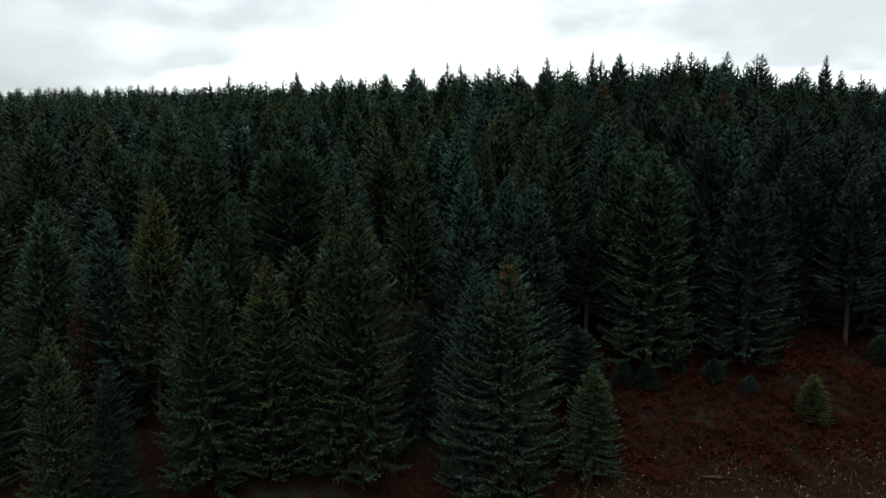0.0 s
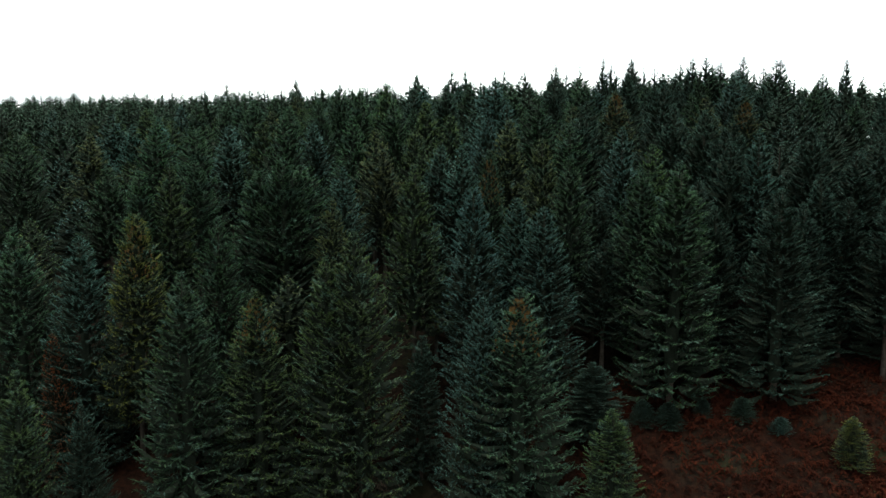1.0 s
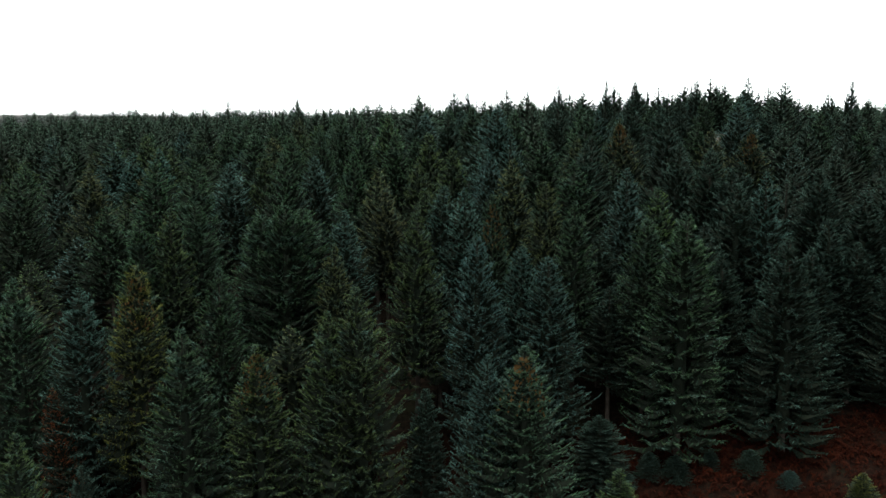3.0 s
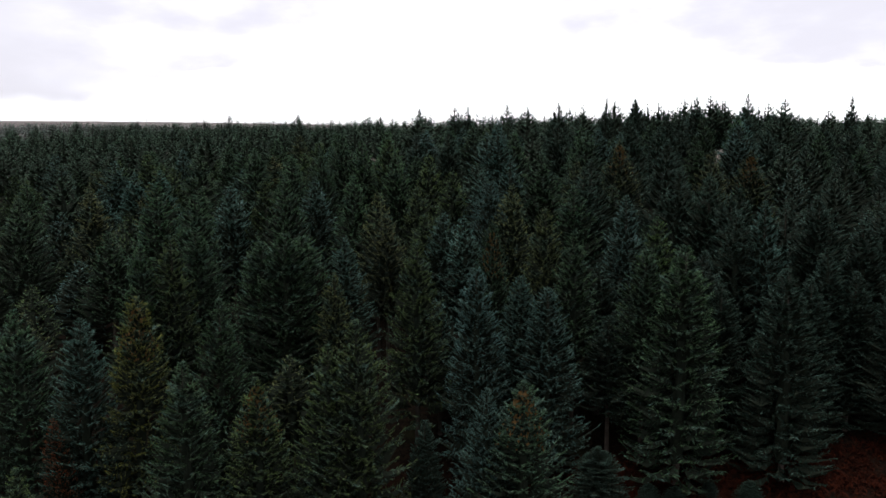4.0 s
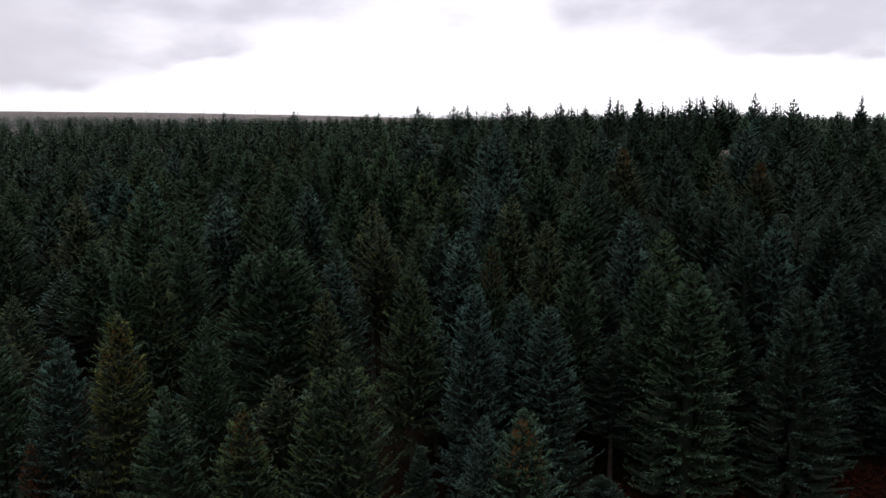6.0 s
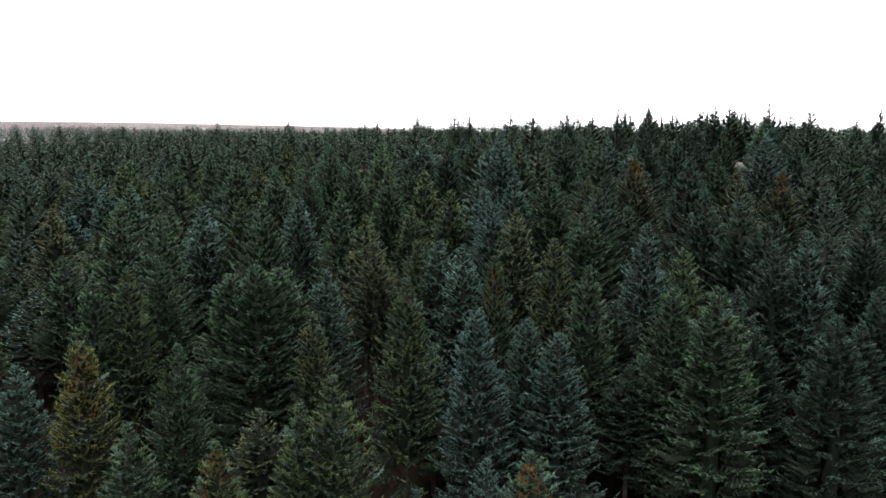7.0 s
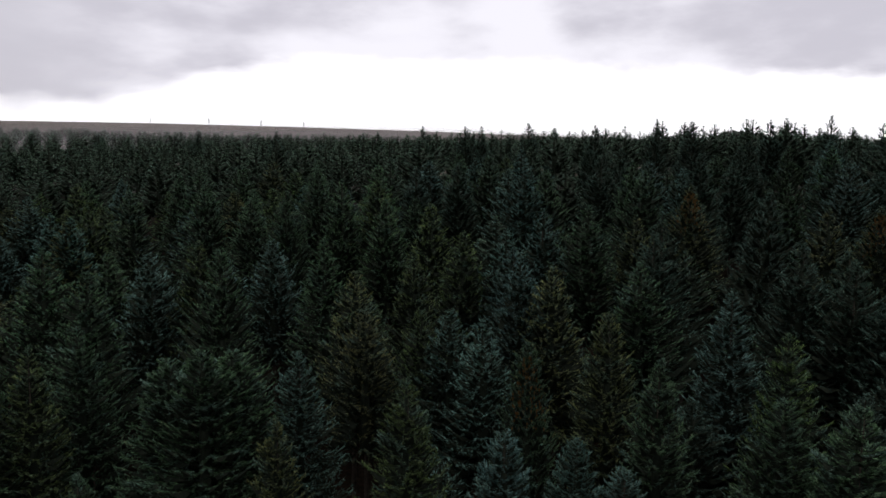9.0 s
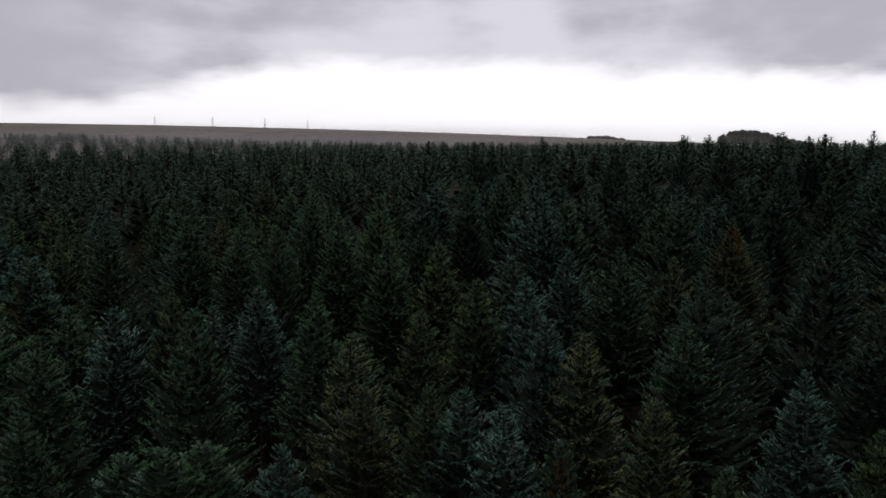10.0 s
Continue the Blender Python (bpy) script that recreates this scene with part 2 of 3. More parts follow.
def spruce_crown(seed, H, R, clear, gap, spread, stations, width, blunt=0.8, most=3.2, fullness=0.13, lift=1.0, pale_share=1.0):
    """The boughs of a spruce in whorls down the stem: each a frond that leaves the stem, sags and turns up at its tip,
    with branchlets to both sides over a matted pad of twigs. Steep at the top, hanging low down.
    Returns points and triangles of the older needles, of the young shoots and of the twigs and the heart."""
    rng = np.random.default_rng(seed)
    deep = [0.28]
    while deep[-1] < H - clear:
        deep.append(deep[-1] + gap * float(np.interp(deep[-1], (0, 3, 6, 12), (0.55, 0.9, 1.15, 1.6))) * rng.uniform(0.8, 1.2))
    deep = np.array(deep)

    def profile(d):
        r = R * (d / 14.2) ** blunt
        r = np.where(d > 8.0, r * (1 - 0.035 * (d - 8.0)), r)
        return np.minimum(r, most)

    count = np.clip(np.round(2 * np.pi * 0.8 * profile(deep) / (spread * np.interp(deep, (0, 4, 10), (0.9, 1.0, 1.3)))), 5, None).astype(int)
    D = np.repeat(deep, count)
    az = np.repeat(rng.uniform(0, 2 * np.pi, len(deep)), count) + 2 * np.pi * np.concatenate([np.arange(c) / c for c in count])
    az = az + rng.normal(0, 0.13, len(D))
    tier = np.repeat(rng.uniform(0.90, 1.10, len(deep)), count)
    keep = rng.random(len(D)) > 0.06
    D, az, tier = D[keep], az[keep], tier[keep]
    D = D + rng.normal(0, 0.10, len(D)) * np.clip(D / 2, 0, 1)
    B = len(D)
    lobe = 1 + 0.10 * np.sin(az * 2 + seed) + 0.08 * np.sin(az * 3 + 2.1 * seed + 0.5 * D)
    L = profile(D) * lobe * tier * rng.uniform(0.80, 1.14, B) + 0.04
    a = np.interp(D, [0, 0.8, 2.5, 6, 10, 15], [1.05, 0.72, 0.42, 0.12, -0.16, -0.38]) * lift + rng.normal(0, 0.10, B)
    c = np.interp(D, [0, 1, 3, 8, 15], [0.0, 0.10, 0.22, 0.34, 0.48]) * rng.uniform(0.6, 1.4, B)
    out = np.stack([np.cos(az), np.sin(az), 0 * az], 1)
    side = np.stack([-np.sin(az), np.cos(az), 0 * az], 1)
    bow = rng.normal(0, 0.08, B)

    def place(u):
        """Points and directions along the boughs."""
        p = out[:, None] * (L[:, None] * u)[..., None] + side[:, None] * (bow[:, None] * L[:, None] * u ** 2)[..., None]
        p[..., 2] += (H - D)[:, None] + L[:, None] * (a[:, None] * u + c[:, None] * u ** 2)
        t = np.repeat(out[:, None], u.shape[1], 1)
        t[..., 2] = a[:, None] + 2 * c[:, None] * u
        return p, t / np.linalg.norm(t, axis=2)[..., None]

    # branchlets to both sides, shorter towards the tip: a dark twig, and at its end this year's pale, upturned shoots
    grown = np.interp(D, (0, 4, 10), (0.9, 1.0, 1.25))
    broad = np.minimum(0.30 * L + 0.05, 0.55 * spread * grown)
    groups = [[], []]
    K = 2 * stations
    u = 0.26 + 0.70 * (np.arange(K)[None] // 2 + rng.uniform(0.1, 0.9, (B, K))) / stations
    p, t = place(u)
    sign = np.where((np.arange(K) % 2 == 0)[None], 1.0, -1.0)
    open_ = np.clip(rng.normal(0.85, 0.16, (B, K)), 0.4, 1.2)
    way = t * np.cos(open_)[..., None] + side[:, None] * (sign * np.sin(open_))[..., None]
    way[..., 2] += rng.normal(0.0, 0.12, (B, K)) + np.interp(D, [0, 2, 8], [0.12, -0.04, -0.28])[:, None]
    way /= np.linalg.norm(way, axis=2)[..., None]
    length = broad[:, None] * np.interp(u, [0.26, 0.5, 1.0], [0.95, 1.05, 0.45]) * rng.uniform(0.75, 1.3, (B, K))
    size = np.clip(L / 1.1, 0.35, 1.0)[:, None]
    groups[0].append(sprays(p.reshape(-1, 3), way.reshape(-1, 3), length.ravel(), (1.35 * width * size * rng.uniform(0.8, 1.25, (B, K))).ravel(), rng.uniform(0.0, 0.25, B * K), rng))
    # fewer pale shoots low down: young growth, and light from above painted in
    odds = np.interp(u, [0.30, 0.55, 0.80], [0.1, 0.55, 1.0]) * np.interp(D, [0, 3, 7, 12], [1.3, 1.1, 0.70, 0.25])[:, None] * pale_share
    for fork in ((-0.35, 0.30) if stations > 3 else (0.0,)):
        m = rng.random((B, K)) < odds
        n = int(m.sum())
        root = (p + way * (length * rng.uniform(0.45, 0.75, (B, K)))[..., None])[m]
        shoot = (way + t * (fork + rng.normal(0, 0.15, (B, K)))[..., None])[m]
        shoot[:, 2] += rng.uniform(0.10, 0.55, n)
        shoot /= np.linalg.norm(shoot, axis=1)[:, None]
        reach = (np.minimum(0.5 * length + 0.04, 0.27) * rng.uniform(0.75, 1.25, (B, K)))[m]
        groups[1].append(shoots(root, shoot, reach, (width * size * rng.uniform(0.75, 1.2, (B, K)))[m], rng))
    # the tip of each bough: a few upturned shoots
    n = 7 if stations > 4 else 5 if stations > 2 else 3
    p, t = place(np.full((B, n), 0.94) - rng.uniform(0, 0.20, (B, n)))
    fan = (np.arange(n) - (n - 1) / 2)[None] * (2.2 / n) + rng.normal(0, 0.12, (B, n))
    way = t + side[:, None] * fan[..., None]
    way[..., 2] += rng.uniform(0.05, 0.50, (B, n))
    way /= np.linalg.norm(way, axis=2)[..., None]
    length = np.repeat(np.minimum(0.09 + 0.11 * L, 0.30)[:, None], n, 1) * rng.uniform(0.7, 1.3, (B, n))
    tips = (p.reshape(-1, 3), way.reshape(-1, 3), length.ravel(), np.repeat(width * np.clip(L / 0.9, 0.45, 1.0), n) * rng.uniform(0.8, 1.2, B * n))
    # lower tips take the darker needles, the dimmer light there put into colour
    dim_tip = rng.random(B * n) < np.repeat(np.interp(D, (3, 7, 13), (0.0, 0.35, 0.8)), n)
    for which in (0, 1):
        groups[1 - which].append(shoots(*(v[dim_tip == which] for v in tips), rng))
    # the matted pad of twigs that each bough carries: a roof with a ridge and hanging edges, shade between boughs put
    # into its colour
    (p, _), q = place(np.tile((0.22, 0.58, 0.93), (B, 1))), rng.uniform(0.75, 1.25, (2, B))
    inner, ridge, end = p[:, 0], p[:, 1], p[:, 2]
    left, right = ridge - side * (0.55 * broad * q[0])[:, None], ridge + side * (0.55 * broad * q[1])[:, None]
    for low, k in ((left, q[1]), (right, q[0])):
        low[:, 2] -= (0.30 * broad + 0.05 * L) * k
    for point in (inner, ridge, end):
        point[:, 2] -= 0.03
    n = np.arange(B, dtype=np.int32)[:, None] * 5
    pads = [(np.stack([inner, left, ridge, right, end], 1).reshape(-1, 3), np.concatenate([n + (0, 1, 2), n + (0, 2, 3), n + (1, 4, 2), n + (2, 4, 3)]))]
    # the leader
    lead = np.array([[0.03, 0, 1.0], [0, 0.03, 1.0], [0.6, 0.1, 0.8], [-0.5, 0.4, 0.8], [0.0, -0.6, 0.8]])
    root = np.array([[0, 0, H - 0.55]] * 2 + [[0, 0, H - 0.34]] * 3)
    groups[1].append(sprays(root, lead / np.linalg.norm(lead, axis=1)[:, None], np.array([0.55, 0.55, 0.28, 0.28, 0.28]), np.array([1.0, 1.0, 0.7, 0.7, 0.7]) * min(width, 0.08), np.zeros(5), rng))
    # the dense heart of the crown: short dead twigs close round the stem, the crown's inner shade put into their colour
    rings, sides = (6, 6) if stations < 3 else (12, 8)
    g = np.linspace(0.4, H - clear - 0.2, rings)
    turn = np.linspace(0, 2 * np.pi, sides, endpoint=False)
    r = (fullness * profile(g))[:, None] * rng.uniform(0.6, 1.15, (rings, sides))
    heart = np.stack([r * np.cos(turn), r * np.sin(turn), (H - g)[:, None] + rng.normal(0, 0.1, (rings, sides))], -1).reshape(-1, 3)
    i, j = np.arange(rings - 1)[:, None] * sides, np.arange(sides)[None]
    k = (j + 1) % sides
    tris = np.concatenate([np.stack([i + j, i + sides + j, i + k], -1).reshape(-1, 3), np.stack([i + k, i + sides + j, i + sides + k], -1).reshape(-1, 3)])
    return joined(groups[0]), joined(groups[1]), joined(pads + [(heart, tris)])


def crown_mesh(name, pieces):
    """One mesh of needles, shoots and twigs, from triples as spruce_crown() returns them."""
    groups = [joined([p[i] for p in pieces]) for i in range(3)]
    verts, faces = joined(groups)
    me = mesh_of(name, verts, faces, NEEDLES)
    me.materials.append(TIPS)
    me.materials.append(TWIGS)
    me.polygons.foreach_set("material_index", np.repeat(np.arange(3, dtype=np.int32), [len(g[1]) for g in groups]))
    return me


def spruce_trunk(seed, H, thick=0.17):
    rng = np.random.default_rng(seed)
    z = np.array([-0.6, 0.0, 0.4, 2, 5, 8, 11, H - 0.4])
    bend = np.cumsum(rng.normal(0, 0.025, (len(z), 2)), 0)
    bend[:3] = 0
    return tube(np.column_stack([bend, z]), thick * np.array([1.5, 1.35, 1.08, 1.0, 0.8, 0.58, 0.32, 0.05]), 9)


def cone_clusters(seed, H, R, blunt=0.7):
    """Hanging cones in the top of the crown: small spindles on the upper boughs."""
    rng = np.random.default_rng(seed)
    parts = []
    ring = np.array([[0, 0, 0], [1, 0, -0.35], [0, 1, -0.35], [-1, 0, -0.35], [0, -1, -0.35], [0, 0, -1.0]])
    quads = np.array([[0, 1, 5, 2], [0, 2, 5, 3], [0, 3, 5, 4], [0, 4, 5, 1]])
    for _ in range(260):
        f = rng.uniform(0.12, 0.50) ** 2
        a, s = rng.uniform(0, 2 * np.pi), rng.uniform(0.45, 1.02)
        r = max(R * f ** blunt * s, 0.05)
        place = np.array([r * math.cos(a), r * math.sin(a), H - 0.5 - f * H + 0.45 * r])
        size = rng.uniform(0.8, 1.3)
        parts.append((ring * (0.055 * size, 0.055 * size, 0.18 * size) + place, quads))
    return joined(parts)


def dead_boughs(seed, reach):
    """Grey, bare lower boughs that hang to the ground."""
    rng = np.random.default_rng(seed)
    parts = []
    for _ in range(46):
        a, z = rng.uniform(0, 2 * np.pi), rng.uniform(0.5, 3.0)
        s = np.linspace(0, 1, 5)
        L = reach * rng.uniform(0.7, 1.1)
        path = np.column_stack([L * s * math.cos(a), L * s * math.sin(a), z - 0.35 * s ** 2 * L])
        v, q = tube(path, 0.022 * (1.1 - s), 4)
        parts.append((v, np.concatenate([q[:, (0, 1, 2)], q[:, (0, 2, 3)]])))
        n = 16
        q = rng.uniform(0.25, 1, n)
        root = np.column_stack([L * q * math.cos(a), L * q * math.sin(a), z - 0.35 * q ** 2 * L])
        way = np.column_stack([rng.normal(0, 0.5, n) + 0.4 * math.cos(a), rng.normal(0, 0.5, n) + 0.4 * math.sin(a), rng.uniform(-1.1, -0.3, n)])
        way /= np.linalg.norm(way, axis=1)[:, None]
        parts.append(sprays(root, way, rng.uniform(0.25, 0.6, n), np.full(n, 0.05), np.full(n, 0.1), rng))
    return joined(parts)


# ---- the lie of the land ----
TIP_Y = (20, 40, 48, 56, 66, 80, 100, 120, 160, 220, 300)
TIP_Z = (1.5, 2.2, 5.6, 10.3, 14.8, 18.1, 22.6, 24.6, 25.9, 26.6, 28.0)


def tree_tops(x, y):
    """The height to which the wood's tips reach."""
    x, y = np.asarray(x, float), np.asarray(y, float)
    tilt = (0.058 * np.clip(x, -60, 40) - 0.14 * np.clip(x - 36, 0, 30)) * np.clip((165 - y) / 50, 0, 1)
    shoulder = 2.8 * np.clip((-x - 10) / 120, 0, 1) * np.clip((y - 170) / 90, 0, 1)
    return np.interp(y, TIP_Y, TIP_Z) + tilt + shoulder


LAND_Y = (20, 40, 46, 48, 50, 51.5, 53, 56, 62, 66, 80, 100, 120, 160, 220, 300)
LAND_Z = (-13.5, -10.9, -9.2, -8.4, -7.1, -6.1, -5.0, -4.2, -1.8, 0.2, 3.5, 7.3, 10.2, 11.3, 12.0, 13.4)


def land(x, y):
    """The height of the ground: a slope up from the clearing, a level wood, then a moor that climbs to a crest and on to far hills."""
    x, y = np.asarray(x, float), np.asarray(y, float)
    y1 = np.minimum(y, 300)
    near = np.interp(y1, LAND_Y, LAND_Z) + tree_tops(x, y1) - tree_tops(0 * x, y1)
    hollow = np.clip((11 - x) / 9, 0, 1) * np.clip((y - 30) / 12, 0, 1) * np.clip((62 - y) / 10, 0, 1)
    near = near - 2.9 * hollow * hollow * (3 - 2 * hollow)
    u = np.clip(x / np.maximum(y, 300), -0.75, 0.75)
    crest = 35.0 - 18.7 * u - 10.4 * u * u
    t = np.clip((y - 300) / 220, 0, 1)
    beyond = np.clip(y - 520, 0, 980)
    moor = near + (crest - near) * (0.6 * t + 0.4 * t * t * (3 - 2 * t)) + (crest - 24) * 0.00164 * beyond - np.clip((y - 1500) / 1500, 0, 1) * 60
    bumps = 0.16 * np.sin(x * 0.83 + 1.3 * np.sin(y * 0.37)) * np.sin(y * 0.71 + 0.5) + 0.09 * np.sin(x * 2.1 + y * 1.3)
    return moor + bumps


def build_ground():
    xs = np.concatenate([np.linspace(-3000, -120, 40), np.linspace(-116, -46, 30), np.linspace(-45, 60, 150), np.linspace(62, 120, 24), np.linspace(125, 3000, 40)])
    ys = np.concatenate([np.linspace(-1500, 15, 30), np.linspace(18, 44, 20), np.linspace(44.5, 70, 60), np.linspace(72, 130, 40), np.linspace(134, 330, 40), np.linspace(340, 700, 50), np.linspace(740, 3200, 60)])
    X, Y = np.meshgrid(xs, ys)
    verts = np.stack([X, Y, land(X, Y)], -1).reshape(-1, 3)
    i, j = np.arange(len(ys) - 1)[:, None] * len(xs), np.arange(len(xs) - 1)[None]
    faces = np.stack([i + j, i + j + 1, i + len(xs) + j + 1, i + len(xs) + j], -1).reshape(-1, 4)
    ob = new("ground", mesh_of("ground", verts, faces, GROUND, True))
    tagged(ob, "sloping forest floor with dark needle litter, rising to pale moorland", "ground", kind="structure")


build_ground()

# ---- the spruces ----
# DARK is a green with shade put into the colour
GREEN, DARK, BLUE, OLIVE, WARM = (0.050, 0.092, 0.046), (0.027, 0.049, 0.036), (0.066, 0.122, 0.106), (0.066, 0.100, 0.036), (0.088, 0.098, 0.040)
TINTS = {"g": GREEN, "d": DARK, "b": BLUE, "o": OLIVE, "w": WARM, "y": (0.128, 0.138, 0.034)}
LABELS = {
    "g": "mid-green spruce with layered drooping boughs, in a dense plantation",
    "d": "dark green spruce in the plantation, its tint lowered to stand for shade",
    "b": "blue-green frosted spruce with dense upswept boughs, among green ones",
    "o": "olive green spruce with shaggy boughs in a dense plantation",
    "y": "golden-olive spruce with a brown cone-laden top, beside blue-green ones",
    "w": "yellowish spruce with a brown cone-laden top, among darker trees",
}
H0, R0 = 15.0, 4.0
CROWN_NEAR = [crown_mesh("crown", [spruce_crown(s, H0, r, c, g, 0.62, 6, 0.085, b, m)])
              for s, r, c, g, b, m in ((11, 4.4, 0.7, 0.42, 0.86, 3.4), (12, 4.2, 1.2, 0.43, 0.80, 3.3), (13, 3.7, 3.0, 0.38, 0.68, 2.8), (14, 4.0, 4.2, 0.42, 0.80, 3.1),
                                       (15, 4.1, 5.0, 0.42, 0.82, 3.1), (16, 4.4, 4.0, 0.42, 0.70, 3.0))]
CROWN_MIDDLE = [crown_mesh("crown", [spruce_crown(s, H0, r, 6.0, 0.42, 0.70, 4, 0.080, b, 3.2, lift=0.90, pale_share=1.25)])
                for s, r, b in ((21, 5.2, 0.86), (22, 5.6, 0.94), (23, 5.7, 0.98), (24, 5.0, 0.82), (25, 5.4, 0.90))]
CROWN_LOW = [crown_mesh("crown", [spruce_crown(s, H0, 5.2, 4.6, 0.58, 0.95, 2, 0.10, b, 3.2)]) for s, b in ((17, 0.84), (18, 0.92), (19, 0.88))]
MIDWAY = [spruce_crown(s, H0, 5.5, 8.6, 0.48, 0.90, 2, 0.095, b, 3.2, lift=0.75, pale_share=1.3) for s, b in ((26, 0.88), (27, 0.98), (28, 0.94))]
FAR = [spruce_crown(s, H0, 5.4, 10.2, 0.50, 1.15, 1, 0.14, b, 3.2, lift=0.6) for s, b in ((31, 0.86), (32, 0.98), (33, 0.82), (34, 0.92))]
FARTHEST = [spruce_crown(s, H0, 5.0, 12.2, 0.80, 1.6, 1, 0.24, b, 3.0, lift=0.6) for s, b in ((41, 0.86), (42, 0.98), (43, 0.92))]
MOOR = [spruce_crown(s, H0, R0, 1.5, 1.6, 1.9, 1, 0.6, 0.56, 2.6, fullness=0.8) for s in (51, 52)]
TRUNKS = [mesh_of("trunk", *spruce_trunk(s, H0), BARK, True) for s in (1, 2, 3)]
CONE_MESHES = [mesh_of("cone_cluster", *cone_clusters(s, H0, R0), CONES) for s in (5, 6)]
DEAD_MESH = mesh_of("dead_boughs", *dead_boughs(3, 2.2), DEAD)
dice = random.Random(7)
planted = []


def plant(x, y, tip, radius, tint, near, form=None, cones=False, dead=False):
    """One spruce whose tip is at that height, standing on the ground. near: full boughs to the ground; None: a lower tree between others."""
    foot = float(land(x, y))
    tall = tip - foot
    tree = new("spruce_tree")
    tree.matrix_basis = pose(x, y, foot, dice.gauss(0, 0.7), dice.gauss(0, 0.7), dice.uniform(0, 360)) @ Matrix.Diagonal((radius / 2.5, radius / 2.5, tall / H0, 1))
    meshes = {True: CROWN_NEAR, False: CROWN_MIDDLE, None: CROWN_LOW}[near]
    which = dice.choice((0, 1) if near else (0, 1, 2, 3, 4)) if form is None else form
    wobble = dice.uniform(0.80, 1.16) if near else dice.uniform(0.78, 1.45)
    colour = tuple(c * wobble * dice.uniform(0.95, 1.05) for c in TINTS[tint])
    child("trunk", TRUNKS[which % 3], tree)
    child("crown", meshes[which % len(meshes)], tree, tint=colour)
    if cones:
        tagged(child("cone_cluster", CONE_MESHES[dice.randrange(2)], tree, "orange-brown cones clustered round the top"), kind="stuff")
    if dead:
        tagged(child("dead_boughs", DEAD_MESH, tree, "bare grey-brown lower boughs"), kind="stuff")
    tagged(tree, LABELS[tint], "tree", "spruce plantation")
    planted.append((x, y))
    return tree


# edge of the wood: x, y, height of the tip, radius, tint
EDGE = [
    (-28.6, 56.1, 8.7, 2.6, "g"), (-24.2, 55.8, 8.1, 2.5, "b"), (-15.4, 56.4, 9.2, 2.2, "g"), (-16.0, 51.4, 6.4, 2.7, "g"),
    (-1.7, 53.5, 1.8, 1.6, "d"), (2.0, 50.1, 5.0, 2.0, "b"), (21.7, 55.4, 11.0, 2.7, "d"), (-24.3, 47.3, 1.3, 2.0, "o"),
    (-21.3, 48.5, -1.0, 1.5, "d"), (9.2, 53.0, 0.2, 1.8, "d"), (-32.0, 52.0, 5.5, 2.4, "g"),
]
for row in EDGE:
    plant(*row, True)
for row in [(1.8, 56.4, 11.1, 2.5, "b"), (4.9, 58.0, 10.3, 2.2, "b"), (6.3, 56.1, 9.8, 2.5, "b"), (13.1, 58.2, 12.1, 2.4, "g")]:
    plant(*row, True, 2)
plant(-7.4, 51.8, 7.2, 2.4, "o", True, 0)
plant(-5.2, 51.3, 8.7, 2.7, "o", True, 1, dead=True)
plant(-20.8, 56.0, 9.5, 2.4, "y", True, 2, cones=True)
plant(-11.6, 51.8, 5.2, 2.5, "o", True, 0, cones=True)
plant(4.1, 49.1, 5.7, 2.7, "g", True, 0, cones=True, dead=True)
plant(14.85, 55.6, 12.6, 3.0, "g", True, 1)
plant(9.4, 47.7, -1.1, 1.6, "o", True, 1, dead=True)
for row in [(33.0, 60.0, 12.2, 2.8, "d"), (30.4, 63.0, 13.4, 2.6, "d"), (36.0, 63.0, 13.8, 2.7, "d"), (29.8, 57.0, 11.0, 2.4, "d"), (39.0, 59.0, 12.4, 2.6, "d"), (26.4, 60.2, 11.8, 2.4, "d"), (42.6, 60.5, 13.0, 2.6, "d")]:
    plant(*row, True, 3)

# added low-crowned rank in the dark tint, so the stand reads as shaded
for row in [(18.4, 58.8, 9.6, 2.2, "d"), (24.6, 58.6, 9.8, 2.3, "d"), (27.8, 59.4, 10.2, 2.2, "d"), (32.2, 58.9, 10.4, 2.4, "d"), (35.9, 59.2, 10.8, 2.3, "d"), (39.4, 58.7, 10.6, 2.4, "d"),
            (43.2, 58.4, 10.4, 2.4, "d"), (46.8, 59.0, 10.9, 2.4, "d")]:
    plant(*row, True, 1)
# added rank behind it, which also keeps light out under the stand
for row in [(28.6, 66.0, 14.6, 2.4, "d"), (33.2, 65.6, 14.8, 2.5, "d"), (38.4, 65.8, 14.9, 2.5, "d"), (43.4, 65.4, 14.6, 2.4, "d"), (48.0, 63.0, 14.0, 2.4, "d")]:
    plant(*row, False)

# second and third ranks
SECOND = [
    (-13.8, 63.2, 12.1, 2.85, "g"), (-11.9, 61.5, 12.9, 2.85, "g"), (-10.6, 63.8, 12.5, 2.85, "g"), (-7.8, 64.0, 12.4, 2.2, "b"), (-19.2, 65.6, 13.1, 2.3, "g"),
    (-20.6, 62.8, 12.7, 2.4, "o"), (-22.6, 62.0, 12.2, 2.4, "g"), (-2.4, 58.5, 12.6, 2.6, "o"), (8.6, 60.0, 13.2, 2.4, "g"),
    (20.9, 64.5, 15.3, 2.6, "g"), (22.5, 61.5, 15.0, 2.4, "b"), (27.6, 64.4, 15.2, 2.6, "d"), (22.3, 66.2, 15.7, 2.4, "g"), (13.3, 64.8, 15.3, 2.4, "b"),
]


def shade_tinted(row):
    """Trees further east take the dark tint: shade on that side, put into the colour."""
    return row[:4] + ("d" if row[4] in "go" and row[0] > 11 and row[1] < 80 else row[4],)


